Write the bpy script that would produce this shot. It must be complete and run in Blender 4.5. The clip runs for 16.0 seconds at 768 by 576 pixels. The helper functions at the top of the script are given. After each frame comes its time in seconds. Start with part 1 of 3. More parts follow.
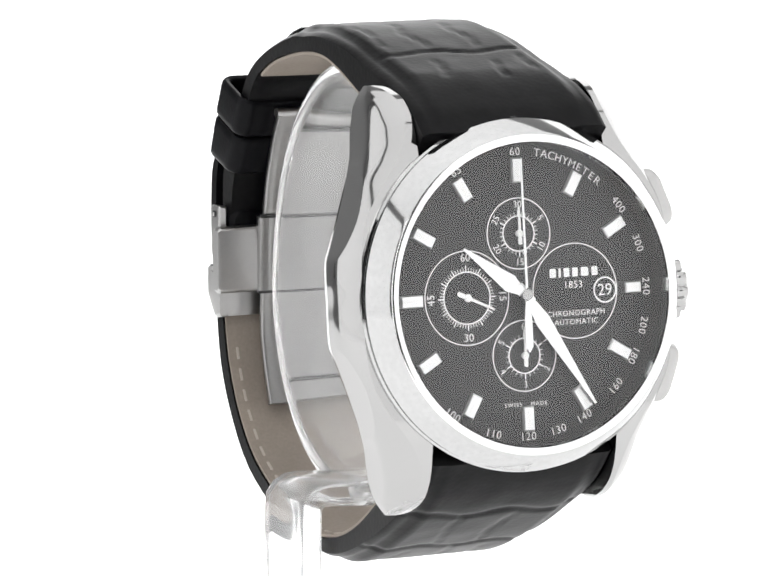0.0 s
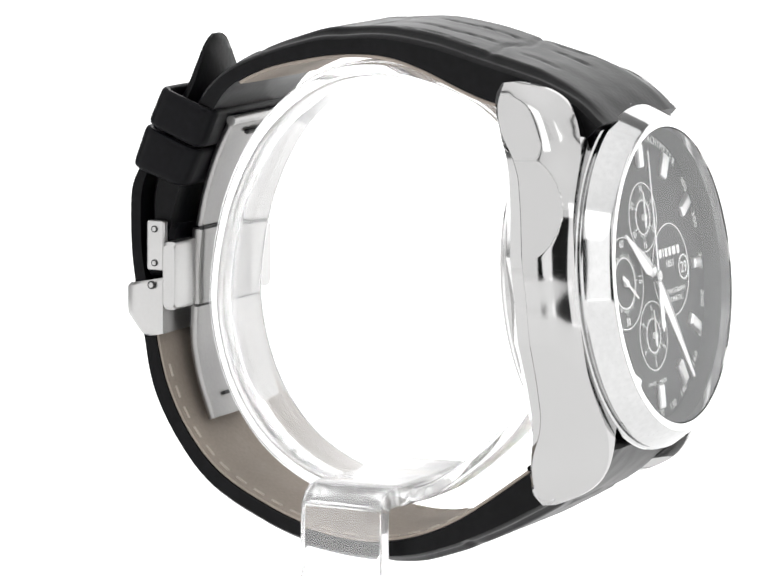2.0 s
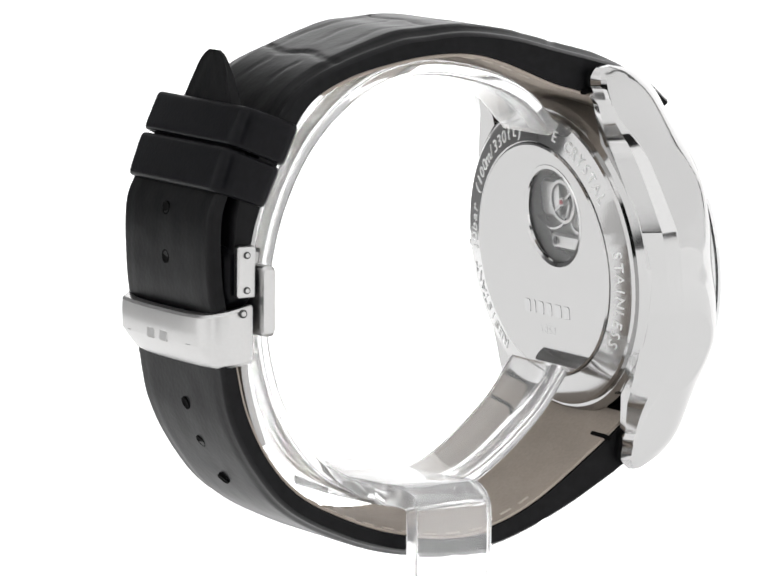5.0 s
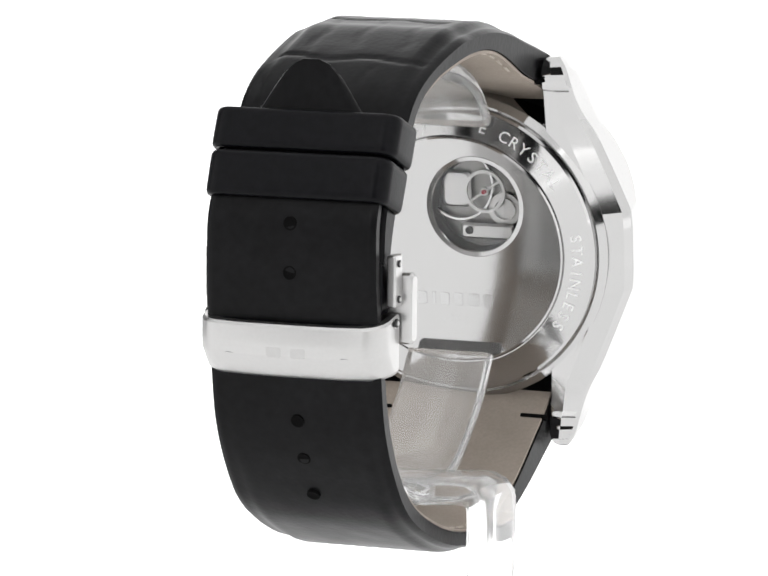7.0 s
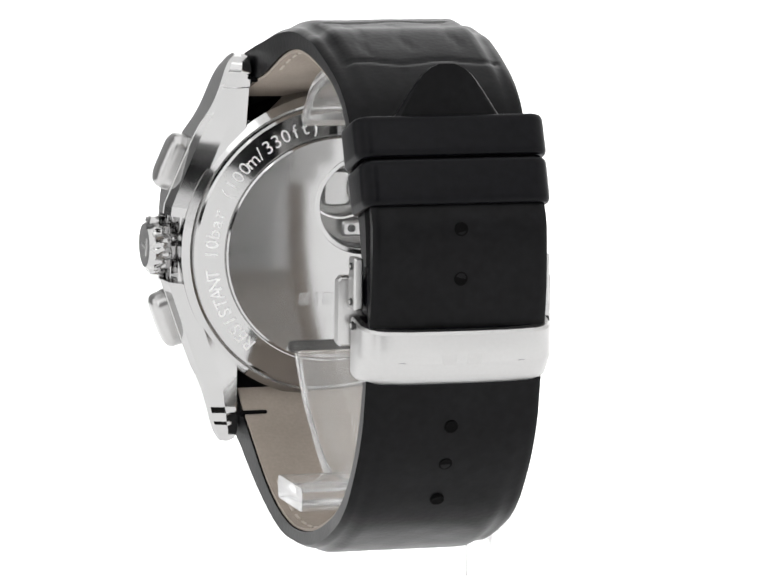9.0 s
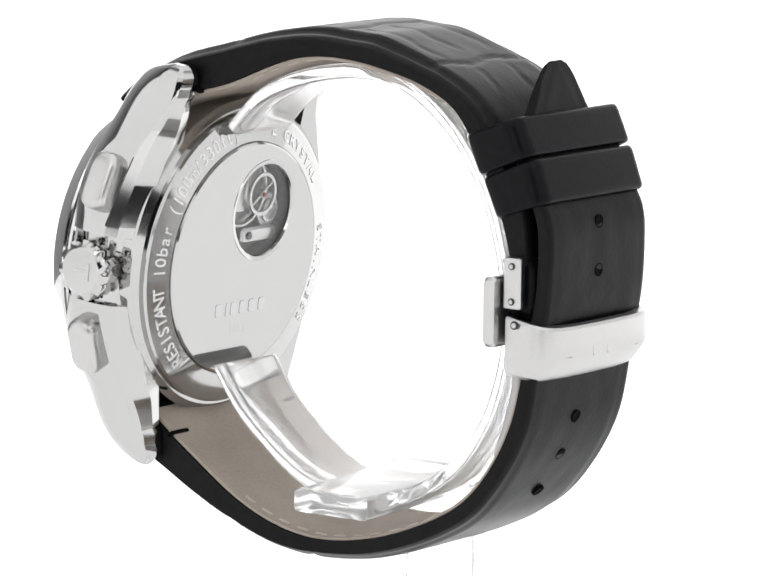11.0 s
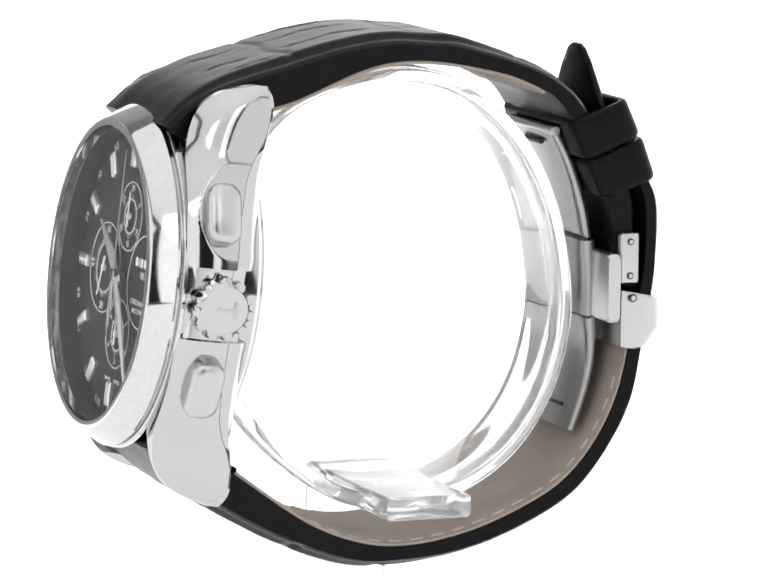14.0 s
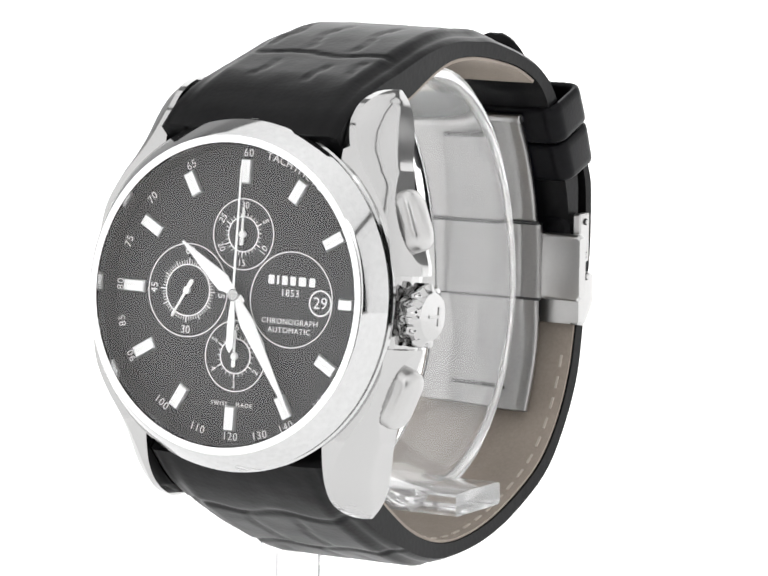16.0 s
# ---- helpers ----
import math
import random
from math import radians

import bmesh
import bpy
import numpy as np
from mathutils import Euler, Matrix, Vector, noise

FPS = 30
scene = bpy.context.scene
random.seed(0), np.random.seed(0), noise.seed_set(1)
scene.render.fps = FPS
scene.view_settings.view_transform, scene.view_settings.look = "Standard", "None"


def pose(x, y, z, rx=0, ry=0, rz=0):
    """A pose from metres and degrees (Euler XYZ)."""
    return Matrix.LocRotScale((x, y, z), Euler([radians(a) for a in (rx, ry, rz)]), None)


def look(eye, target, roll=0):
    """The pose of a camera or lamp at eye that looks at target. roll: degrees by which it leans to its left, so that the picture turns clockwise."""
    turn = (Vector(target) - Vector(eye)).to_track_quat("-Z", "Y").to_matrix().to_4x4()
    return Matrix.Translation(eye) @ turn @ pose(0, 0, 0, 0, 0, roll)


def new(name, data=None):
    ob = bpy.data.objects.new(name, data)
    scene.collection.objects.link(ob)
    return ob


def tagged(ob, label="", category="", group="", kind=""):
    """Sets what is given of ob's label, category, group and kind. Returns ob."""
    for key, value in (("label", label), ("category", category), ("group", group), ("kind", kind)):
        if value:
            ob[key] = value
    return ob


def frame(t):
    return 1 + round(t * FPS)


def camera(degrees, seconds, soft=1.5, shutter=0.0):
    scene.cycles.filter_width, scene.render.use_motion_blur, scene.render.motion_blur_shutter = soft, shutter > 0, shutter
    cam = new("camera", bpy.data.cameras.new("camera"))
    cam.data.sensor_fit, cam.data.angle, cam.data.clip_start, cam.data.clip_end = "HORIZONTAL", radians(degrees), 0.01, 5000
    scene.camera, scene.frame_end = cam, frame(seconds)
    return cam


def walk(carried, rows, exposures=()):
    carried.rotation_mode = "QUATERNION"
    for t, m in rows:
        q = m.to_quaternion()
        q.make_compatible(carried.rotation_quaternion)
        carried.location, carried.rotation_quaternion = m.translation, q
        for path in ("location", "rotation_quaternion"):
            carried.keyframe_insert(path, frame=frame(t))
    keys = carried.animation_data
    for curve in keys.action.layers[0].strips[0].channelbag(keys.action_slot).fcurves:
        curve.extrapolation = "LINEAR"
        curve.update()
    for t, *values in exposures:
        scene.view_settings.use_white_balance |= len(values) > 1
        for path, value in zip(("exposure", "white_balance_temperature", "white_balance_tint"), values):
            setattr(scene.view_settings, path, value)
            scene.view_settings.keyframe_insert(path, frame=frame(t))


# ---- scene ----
cam = camera(8.690, 16.0, soft=1.7)
EYE = pose(0, -0.600, 0.07962, 82.13, 0, 0.061)
walk(cam, [(0.0, EYE), (16.0, EYE)])

MM = 0.001
# the turntable: steady turn with a slight wobble of the stand on it
TURN_START, TURN_RATE = 26.68, 18.9073
LEAN = [0.07, 0.32, 0.51, 0.50, 0.57, 0.80, 0.72, 0.66, 0.65]
NOD = [-0.01, -0.01, -0.05, -0.11, -0.14, 0.29, 0.28, 0.35, 0.05]
LIFT = [0.18, 0.30, 0.30, 0.24, 0.0, -0.18, -0.30, -0.30, -0.24]
PIVOT = -0.00438


def turn_pose(t):
    j = min(int(t / 2), 7)
    f = t / 2 - j
    lean, nod, lift = (row[j] * (1 - f) + row[j + 1] * f for row in (LEAN, NOD, LIFT))
    return (pose(0, 0, PIVOT + lift * MM) @ pose(0, 0, 0, nod) @ pose(0, 0, 0, 0, lean)
            @ pose(0, 0, -PIVOT) @ pose(0, 0, 0, 0, 0, TURN_START + TURN_RATE * t))


# ---- light: a glowing white product-photo table with softboxes round it ----
world = bpy.data.worlds.new("studio")
scene.world = world
world.use_nodes = True
world.node_tree.nodes["Background"].inputs[0].default_value = (1, 1, 1, 1)
world.node_tree.nodes["Background"].inputs[1].default_value = 0.10


def area(name, eye, target, sx, sy, watts, colour=(1, 1, 1)):
    lamp = bpy.data.lights.new(name, "AREA")
    lamp.shape, lamp.size, lamp.size_y, lamp.energy, lamp.color = "RECTANGLE", sx, sy, watts, colour
    ob = new(name, lamp)
    ob.matrix_world = look(eye, target)
    return ob


def glow(sx, sy, radiance):
    """Watts that give a panel of this size the radiance."""
    return radiance * math.pi * sx * sy


area("softbox_top", (0, -0.42, 0.92), (0, -0.42, 0), 1.55, 2.10, glow(1.55, 2.10, 1.1))
area("softbox_left", (-0.80, -0.36, 0.33), (0, -0.36, 0.33), 1.15, 1.05, glow(1.15, 1.05, 1.18))
area("softbox_right", (0.80, -0.2275, 0.33), (0, -0.2275, 0.33), 1.395, 1.10, glow(1.395, 1.10, 1.12))
for name, x, wide in (("softbox_front_left", -0.52, 0.52), ("softbox_front_right", 0.58, 0.40)):
    area(name, (x, -1.12, 0.50), (x, 0, 0.20), wide, 1.25, glow(wide, 1.25, 1.6))


# ---- materials ----
def material(name, colour, rough=0.5, metal=0.0, grain=0.0, grain_size=400.0, bump=0.0, bump_size=600.0,
             glass=0.0, ior=1.49, emit=0.0, stain=0.0, stain_size=60.0, aniso=0.0, stretch=(1, 1, 1), spec=0.5, rough_var=0.0):
    m = bpy.data.materials.new(name)
    m.use_nodes = True
    nt = m.node_tree
    b = nt.nodes["Principled BSDF"]
    b.inputs["Base Color"].default_value = (*colour, 1)
    b.inputs["Roughness"].default_value, b.inputs["Metallic"].default_value = rough, metal
    b.inputs["Transmission Weight"].default_value, b.inputs["IOR"].default_value = glass, ior
    b.inputs["Specular IOR Level"].default_value = spec
    if emit:
        b.inputs["Emission Color"].default_value, b.inputs["Emission Strength"].default_value = (*colour, 1), emit
    if grain or bump or stain or rough_var:
        co = nt.nodes.new("ShaderNodeTexCoord")
        mp = nt.nodes.new("ShaderNodeMapping")
        mp.inputs["Scale"].default_value = stretch
        nt.links.new(co.outputs["Object"], mp.inputs["Vector"])
        base = None
        for amount, size in ((grain, grain_size), (stain, stain_size)):
            if not amount:
                continue
            n = nt.nodes.new("ShaderNodeTexNoise")
            n.inputs["Scale"].default_value, n.inputs["Detail"].default_value = size, 4
            nt.links.new(mp.outputs[0], n.inputs["Vector"])
            ramp = nt.nodes.new("ShaderNodeMapRange")
            ramp.inputs["From Min"].default_value, ramp.inputs["From Max"].default_value = 0.3, 0.7
            ramp.inputs["To Min"].default_value, ramp.inputs["To Max"].default_value = 1 - amount, 1 + amount
            nt.links.new(n.outputs["Fac"], ramp.inputs["Value"])
            mix = nt.nodes.new("ShaderNodeVectorMath")
            mix.operation = "SCALE"
            if base is None:
                mix.inputs[0].default_value = colour
            else:
                nt.links.new(base, mix.inputs[0])
            nt.links.new(ramp.outputs[0], mix.inputs["Scale"])
            base = mix.outputs[0]
        if base is not None:
            nt.links.new(base, b.inputs["Base Color"])
        if rough_var:
            n = nt.nodes.new("ShaderNodeTexNoise")
            n.inputs["Scale"].default_value = stain_size * 1.7
            nt.links.new(mp.outputs[0], n.inputs["Vector"])
            ramp = nt.nodes.new("ShaderNodeMapRange")
            ramp.inputs["To Min"].default_value, ramp.inputs["To Max"].default_value = rough - rough_var, rough + rough_var
            nt.links.new(n.outputs["Fac"], ramp.inputs["Value"])
            nt.links.new(ramp.outputs[0], b.inputs["Roughness"])
        if bump:
            v = nt.nodes.new("ShaderNodeTexVoronoi")
            v.inputs["Scale"].default_value = bump_size
            nt.links.new(mp.outputs[0], v.inputs["Vector"])
            bp = nt.nodes.new("ShaderNodeBump")
            bp.inputs["Strength"].default_value, bp.inputs["Distance"].default_value = bump, 0.0002
            nt.links.new(v.outputs["Distance"], bp.inputs["Height"])
            nt.links.new(bp.outputs[0], b.inputs["Normal"])
    return m


LEATHER = material("black_leather", (0.004, 0.004, 0.0045), 0.31, spec=0.105, grain=0.3, grain_size=900, bump=0.05, bump_size=1500,
                   stain=0.25, stain_size=120, rough_var=0.05)
SMOOTH_LEATHER = material("smooth_black_leather", (0.0035, 0.0035, 0.0045), 0.32, spec=0.10, grain=0.25, grain_size=1200, bump=0.04,
                          bump_size=2600, rough_var=0.08)
LINING = material("taupe_lining", (0.30, 0.257, 0.218), 0.75, grain=0.06, grain_size=2500, stain=0.10, stain_size=110,
                  bump=0.04, bump_size=4000)
HOLE = material("punched_hole", (0.003, 0.003, 0.003), 0.9, spec=0.05)
THREAD = material("pale_thread", (0.47, 0.42, 0.37), 0.8)
STEEL = material("polished_steel", (0.48, 0.477, 0.475), 0.085, 1.0, rough_var=0.03, stain_size=200)
BRUSHED = material("brushed_steel", (0.58, 0.58, 0.58), 0.075, 1.0, grain=0.03, grain_size=1500, stain=0.03, stain_size=90, rough_var=0.04)
SATIN = material("satin_steel", (0.50, 0.496, 0.492), 0.30, 1.0, grain=0.015, grain_size=2500)
# near-black for small dark parts; also paints shade round pushers and in the window
DARK_STEEL_AND_SHADE = material("dark_steel_and_recess_shade", (0.05, 0.05, 0.05), 0.5, 0.6)
MOVEMENT = material("grey_movement", (0.24, 0.235, 0.23), 0.35, 1.0, grain=0.08, grain_size=3000)
BLADE = material("grey_satin_steel", (0.37, 0.365, 0.36), 0.33, 1.0, grain=0.03, grain_size=2500, stain=0.04, stain_size=150)
# grey that stands in for a dark reflection on the clasp bar
REFLECTION_GREY = material("painted_dark_reflection", (0.28, 0.28, 0.28), 0.45, 0.9)
FAINT = material("faint_etching", (0.50, 0.50, 0.50), 0.16, 1.0)
ENGRAVED = material("frosted_engraving", (0.86, 0.86, 0.86), 0.55, 1.0)
DIAL = material("black_dial", (0.024, 0.024, 0.025), 0.55, grain=0.03, grain_size=6000)
PRINT = material("white_print", (0.90, 0.90, 0.90), 0.6)
LUME = material("white_inlay", (0.93, 0.93, 0.92), 0.6)
CHROME = material("facet_chrome", (0.88, 0.88, 0.88), 0.08, 1.0)
PALE_METAL = material("pale_satin_metal", (0.93, 0.93, 0.93), 0.28, 0.85)


def thin_clear(name, gloss_front):
    """Clear material whose gloss alone grows with the slant, from its value seen straight on; 0 has no gloss."""
    m = bpy.data.materials.new(name)
    m.use_nodes = True
    nt = m.node_tree
    nt.nodes.remove(nt.nodes["Principled BSDF"])
    clear = nt.nodes.new("ShaderNodeBsdfTransparent")
    last = clear
    if gloss_front:
        gloss, slant, power, amount, last = (nt.nodes.new(k) for k in ("ShaderNodeBsdfGlossy", "ShaderNodeLayerWeight", "ShaderNodeMath", "ShaderNodeMath",
                                                                       "ShaderNodeMixShader"))
        gloss.inputs["Roughness"].default_value = 0.02
        power.operation, amount.operation = "POWER", "MULTIPLY_ADD"
        power.inputs[1].default_value = 5
        amount.inputs[1].default_value, amount.inputs[2].default_value = 1 - gloss_front, gloss_front
        slant.inputs["Blend"].default_value = 0.5
        nt.links.new(slant.outputs["Facing"], power.inputs[0])
        nt.links.new(power.outputs[0], amount.inputs[0])
        nt.links.new(amount.outputs[0], last.inputs[0])
        nt.links.new(clear.outputs[0], last.inputs[1])
        nt.links.new(gloss.outputs[0], last.inputs[2])
    nt.links.new(last.outputs[0], nt.nodes["Material Output"].inputs["Surface"])
    return m


CRYSTAL_FACE = thin_clear("coated_sapphire_face", 0.078)
CRYSTAL_INSIDE = thin_clear("coated_sapphire_inside", 0.0)
PANE = material("thin_window_glass", (1, 1, 1), 0.0, glass=1.0, ior=1.35)
ACRYLIC = material("clear_acrylic", (0.99, 0.99, 0.99), 0.055, glass=0.91, rough_var=0.02)
RUBY = material("ruby_jewel", (0.25, 0.02, 0.03), 0.15)
# emission added so the table burns out to white
GLOWING_TABLE = material("glowing_white_table", (0.35, 0.35, 0.35), 0.7, emit=2.7)
BACKLIT = material("backlit_white_screen", (0.35, 0.35, 0.35), 0.7, emit=3.8)
CURTAIN = material("black_studio_curtain", (0.03, 0.03, 0.03), 0.9, grain=0.1, grain_size=12, spec=0.1)
WALL = material("grey_studio_wall", (0.55, 0.55, 0.55), 0.8, grain=0.05, grain_size=8)


# ---- mesh tools, all in millimetres ----
def part(name, data, mat, parent, label="", m=None, sharp=32):
    """One mesh object under parent, from (vertices, faces) in mm."""
    verts, faces = data
    me = bpy.data.meshes.new(name)
    if m is not None:
        verts = [m @ Vector(v) for v in verts]
    me.from_pydata([(v[0] * MM, v[1] * MM, v[2] * MM) for v in verts], [], faces)
    me.validate()
    bm = bmesh.new()
    bm.from_mesh(me)
    bmesh.ops.recalc_face_normals(bm, faces=bm.faces)
    lim = radians(sharp)
    for f in bm.faces:
        f.smooth = True
    for e in bm.edges:
        e.smooth = not (len(e.link_faces) == 2 and e.calc_face_angle(0) > lim)
    bm.to_mesh(me)
    bm.free()
    me.materials.append(mat)
    ob = new(name, me)
    ob.parent = parent
    if label:
        ob["label"] = label
    return ob


def join(*datas):
    verts, faces = [], []
    for v, f in datas:
        k = len(verts)
        verts += [tuple(p) for p in v]
        faces += [tuple(i + k for i in q) for q in f]
    return verts, faces


def moved(data, m):
    return [tuple(m @ Vector(v)) for v in data[0]], data[1]


def lathe(profile, n=96, closed=True):
    """Profile of (radius, depth) turned about the Y axis."""
    verts, faces = [], []
    k = len(profile)
    for i in range(n):
        a = 2 * math.pi * i / n
        verts += [(r * math.sin(a), d, r * math.cos(a)) for r, d in profile]
    for i in range(n):
        for j in range(k if closed else k - 1):
            a, b = i * k + j, i * k + (j + 1) % k
            c, d = ((i + 1) % n) * k + (j + 1) % k, ((i + 1) % n) * k + j
            faces.append((a, b, c, d))
    return verts, faces


def disc(r, d0, d1, n=64, edge=0.0):
    """A solid disc between two depths, its front rim eased by edge."""
    prof = [(0.001, d0), (r - edge, d0), (r, d0 + edge * (1 if d1 > d0 else -1)), (r, d1), (0.001, d1)]
    return lathe(prof, n)


def loft(rings, caps=True):
    n = len(rings[0])
    verts = [p for ring in rings for p in ring]
    faces = []
    for i in range(len(rings) - 1):
        for j in range(n):
            faces.append((i * n + j, i * n + (j + 1) % n, (i + 1) * n + (j + 1) % n, (i + 1) * n + j))
    if caps:
        faces += [tuple(range(n))[::-1], tuple((len(rings) - 1) * n + j for j in range(n))]
    return verts, faces


def rounded(w, h, r, n=5):
    """Outline of a rounded rectangle, counter-clockwise."""
    out = []
    for cx, cy, a0 in ((w / 2 - r, h / 2 - r, 0), (r - w / 2, h / 2 - r, 90), (r - w / 2, r - h / 2, 180), (w / 2 - r, r - h / 2, 270)):
        for i in range(n + 1):
            a = radians(a0 + 90 * i / n)
            out.append((cx + r * math.cos(a), cy + r * math.sin(a)))
    return out


def slab(w, h, d, r=0.3, ease=0.15):
    """A rounded plate in the XZ plane, d deep along +Y from 0, with eased rims."""
    def ring(k, y):
        return [(x * (1 - 2 * k / w), y, z * (1 - 2 * k / h)) for x, z in rounded(w, h, r)]
    return loft([ring(ease, 0), ring(0, ease), ring(0, d - ease), ring(ease, d)])


def box(x0, x1, y0, y1, z0, z1, ease=0.2):
    return moved(slab(x1 - x0, z1 - z0, y1 - y0, min(x1 - x0, z1 - z0) * 0.22, ease),
                 Matrix.Translation(((x0 + x1) / 2, y0, (z0 + z1) / 2)))


def spline(points, n):
    """n points along a Catmull-Rom curve, evenly spaced by length."""
    p = [np.array(q, float) for q in points]
    p = [2 * p[0] - p[1]] + p + [2 * p[-1] - p[-2]]
    dense = []
    for i in range(1, len(p) - 2):
        for u in np.linspace(0, 1, 24, endpoint=False):
            dense.append(0.5 * (2 * p[i] + (p[i + 1] - p[i - 1]) * u + (2 * p[i - 1] - 5 * p[i] + 4 * p[i + 1] - p[i + 2]) * u * u
                                + (3 * p[i] - p[i - 1] - 3 * p[i + 1] + p[i + 2]) * u ** 3))
    dense.append(p[-2])
    dense = np.array(dense)
    s = np.concatenate([[0], np.cumsum(np.linalg.norm(np.diff(dense, axis=0), axis=1))])
    at = np.linspace(0, s[-1], n)
    return np.stack([np.interp(at, s, dense[:, i]) for i in range(dense.shape[1])], 1)


def lettering(text, size, m, spread=1.0, deep=0.03):
    """Words in the built-in font as solid letters: x along the line, facing -Y, centred."""
    cu = bpy.data.curves.new("letters", "FONT")
    cu.body, cu.size, cu.align_x, cu.align_y = text, size * 1.38, "CENTER", "CENTER"
    cu.extrude, cu.resolution_u, cu.space_character = deep / 2, 3, spread
    ob = bpy.data.objects.new("letters", cu)
    scene.collection.objects.link(ob)
    bpy.context.view_layer.update()
    me = bpy.data.meshes.new_from_object(ob.evaluated_get(bpy.context.evaluated_depsgraph_get()))
    verts = [tuple(m @ Vector((v.co.x, -v.co.z, v.co.y))) for v in me.vertices]
    faces = [tuple(f.vertices) for f in me.polygons]
    bpy.data.objects.remove(ob)
    bpy.data.curves.remove(cu)
    bpy.data.meshes.remove(me)
    return verts, faces


# ---- the setting ----
def studio():
    # a flat table made to glow white, and a backlit screen curving up behind it
    table = part("table_top", box(-450, 800, -1600, 380, -79, -76, 0.5), GLOWING_TABLE, None)
    tagged(table, "glossless white photo table under the watch, made to glow", "table", kind="structure")
    prof = [(0.18, -0.0745), (0.28, -0.0745)] + [(0.28 + 0.30 * math.sin(a), 0.225 - 0.30 * math.cos(a)) for a in (radians(x) for x in range(5, 91, 5))] + [(0.58, 0.55)]
    verts = [(x, y * 1000, z * 1000) for x in (-180, 800) for y, z in prof]
    k = len(prof)
    screen = part("backdrop", (verts, [(i, i + 1, k + i + 1, k + i) for i in range(k - 1)]), BACKLIT, None)
    tagged(screen, "backlit white screen curving up behind the watch", "backdrop", kind="structure")
    sol = screen.modifiers.new("thick", "SOLIDIFY")
    sol.thickness, sol.offset = 0.003, -1
    for name, b in (("wall_south", (-2000, 2000, -2200, -2100, -200, 1900)), ("wall_north", (-2000, 2000, 900, 1000, -200, 1900)),
                    ("wall_west", (-2100, -2000, -2100, 900, -200, 1900)), ("wall_east", (2000, 2100, -2100, 900, -200, 1900)),
                    ("ceiling", (-2100, 2100, -2200, 1000, 1900, 1960)), ("floor", (-2100, 2100, -2200, 1000, -260, -200))):
        tagged(part(name, box(*b, ease=2), CURTAIN if name == "wall_south" else WALL, None), ("black curtained studio " if name == "wall_south" else "plain grey studio ") + name.split("_")[0], name.split("_")[0], kind="structure")


studio()

# ---- the watch ----
TILT = 6.5
CASE = Matrix.Translation((0, -34.2, 0)) @ pose(0, 0, 0, -TILT)


FACE = CASE @ Matrix.Translation((0, 0.7, 0))


def at(x, d, z):
    """A place on the dial: right, depth behind it, up along it."""
    return FACE @ Matrix.Translation((x, d, z))


def empty(name):
    ob = new(name)
    ob.empty_display_size = 0.01
    return ob


watch = tagged(empty("wristwatch"), "steel chronograph wristwatch, black dial, black leather strap, on clear stand", "watch")

# rows of the flanks by height from the middle: the outline in plan, the front depth, the side's lower edge, the back, the inset of the front edge
SIDE = [(0, 21.6), (3, 21.65), (5, 21.5), (7.5, 21.15), (10, 20.5), (13, 18.95), (15.5, 17.25), (17, 16.6), (18.5, 16.15), (20.5, 15.65), (22.3, 15.2), (23.5, 14.8), (24.25, 14.35), (24.6, 13.9)]
FRONT = [(0, 1.0), (9, 1.0), (13, 1.1), (16, 1.3), (18.5, 1.8), (20.3, 2.4), (21.3, 3.0), (22.3, 3.8), (22.9, 4.55), (23.5, 5.5), (24.25, 7.3), (24.6, 9.0)]
EDGE = [(0, 6.7), (5, 6.8), (10, 7.3), (14, 7.9), (16, 8.7), (18, 10.0), (19.5, 10.6), (22, 11.0), (24.6, 10.4)]
BACK = [(0, 10.2), (10, 10.4), (16, 10.9), (18.5, 11.15), (20.3, 11.35), (20.7, 11.7), (21.9, 11.7), (22.3, 12.0), (23.5, 11.9), (24.6, 11.0)]
INSET = [(0, 1.7), (5, 1.6), (9, 1.5), (13, 1.9), (16, 2.4), (20, 3.0), (22.3, 2.8), (23.5, 2.4), (24.6, 0.6)]
INNER = [(0, 11.9), (23, 11.9), (24.25, 12.15), (24.6, 12.7)]


def curve_table(table, ease):
    """A smooth curve through (place, value) rows, eased over that many mm, as a function of the distance from the middle."""
    at_z = np.linspace(0, 24.6, 493)
    v = np.interp(at_z, [a for a, _ in table], [b for _, b in table])
    line = np.concatenate([v[:0:-1], v])
    reach = int(ease * 60)
    kernel = np.exp(-0.5 * (np.arange(-reach, reach + 1) * 0.05 / ease) ** 2)
    tail = 2 * v[-1] - v[-2:-reach - 2:-1]
    full = np.convolve(np.concatenate([tail[::-1], line, tail]), kernel / kernel.sum(), "valid")[492:]
    return lambda z: float(np.interp(abs(z), at_z, full))


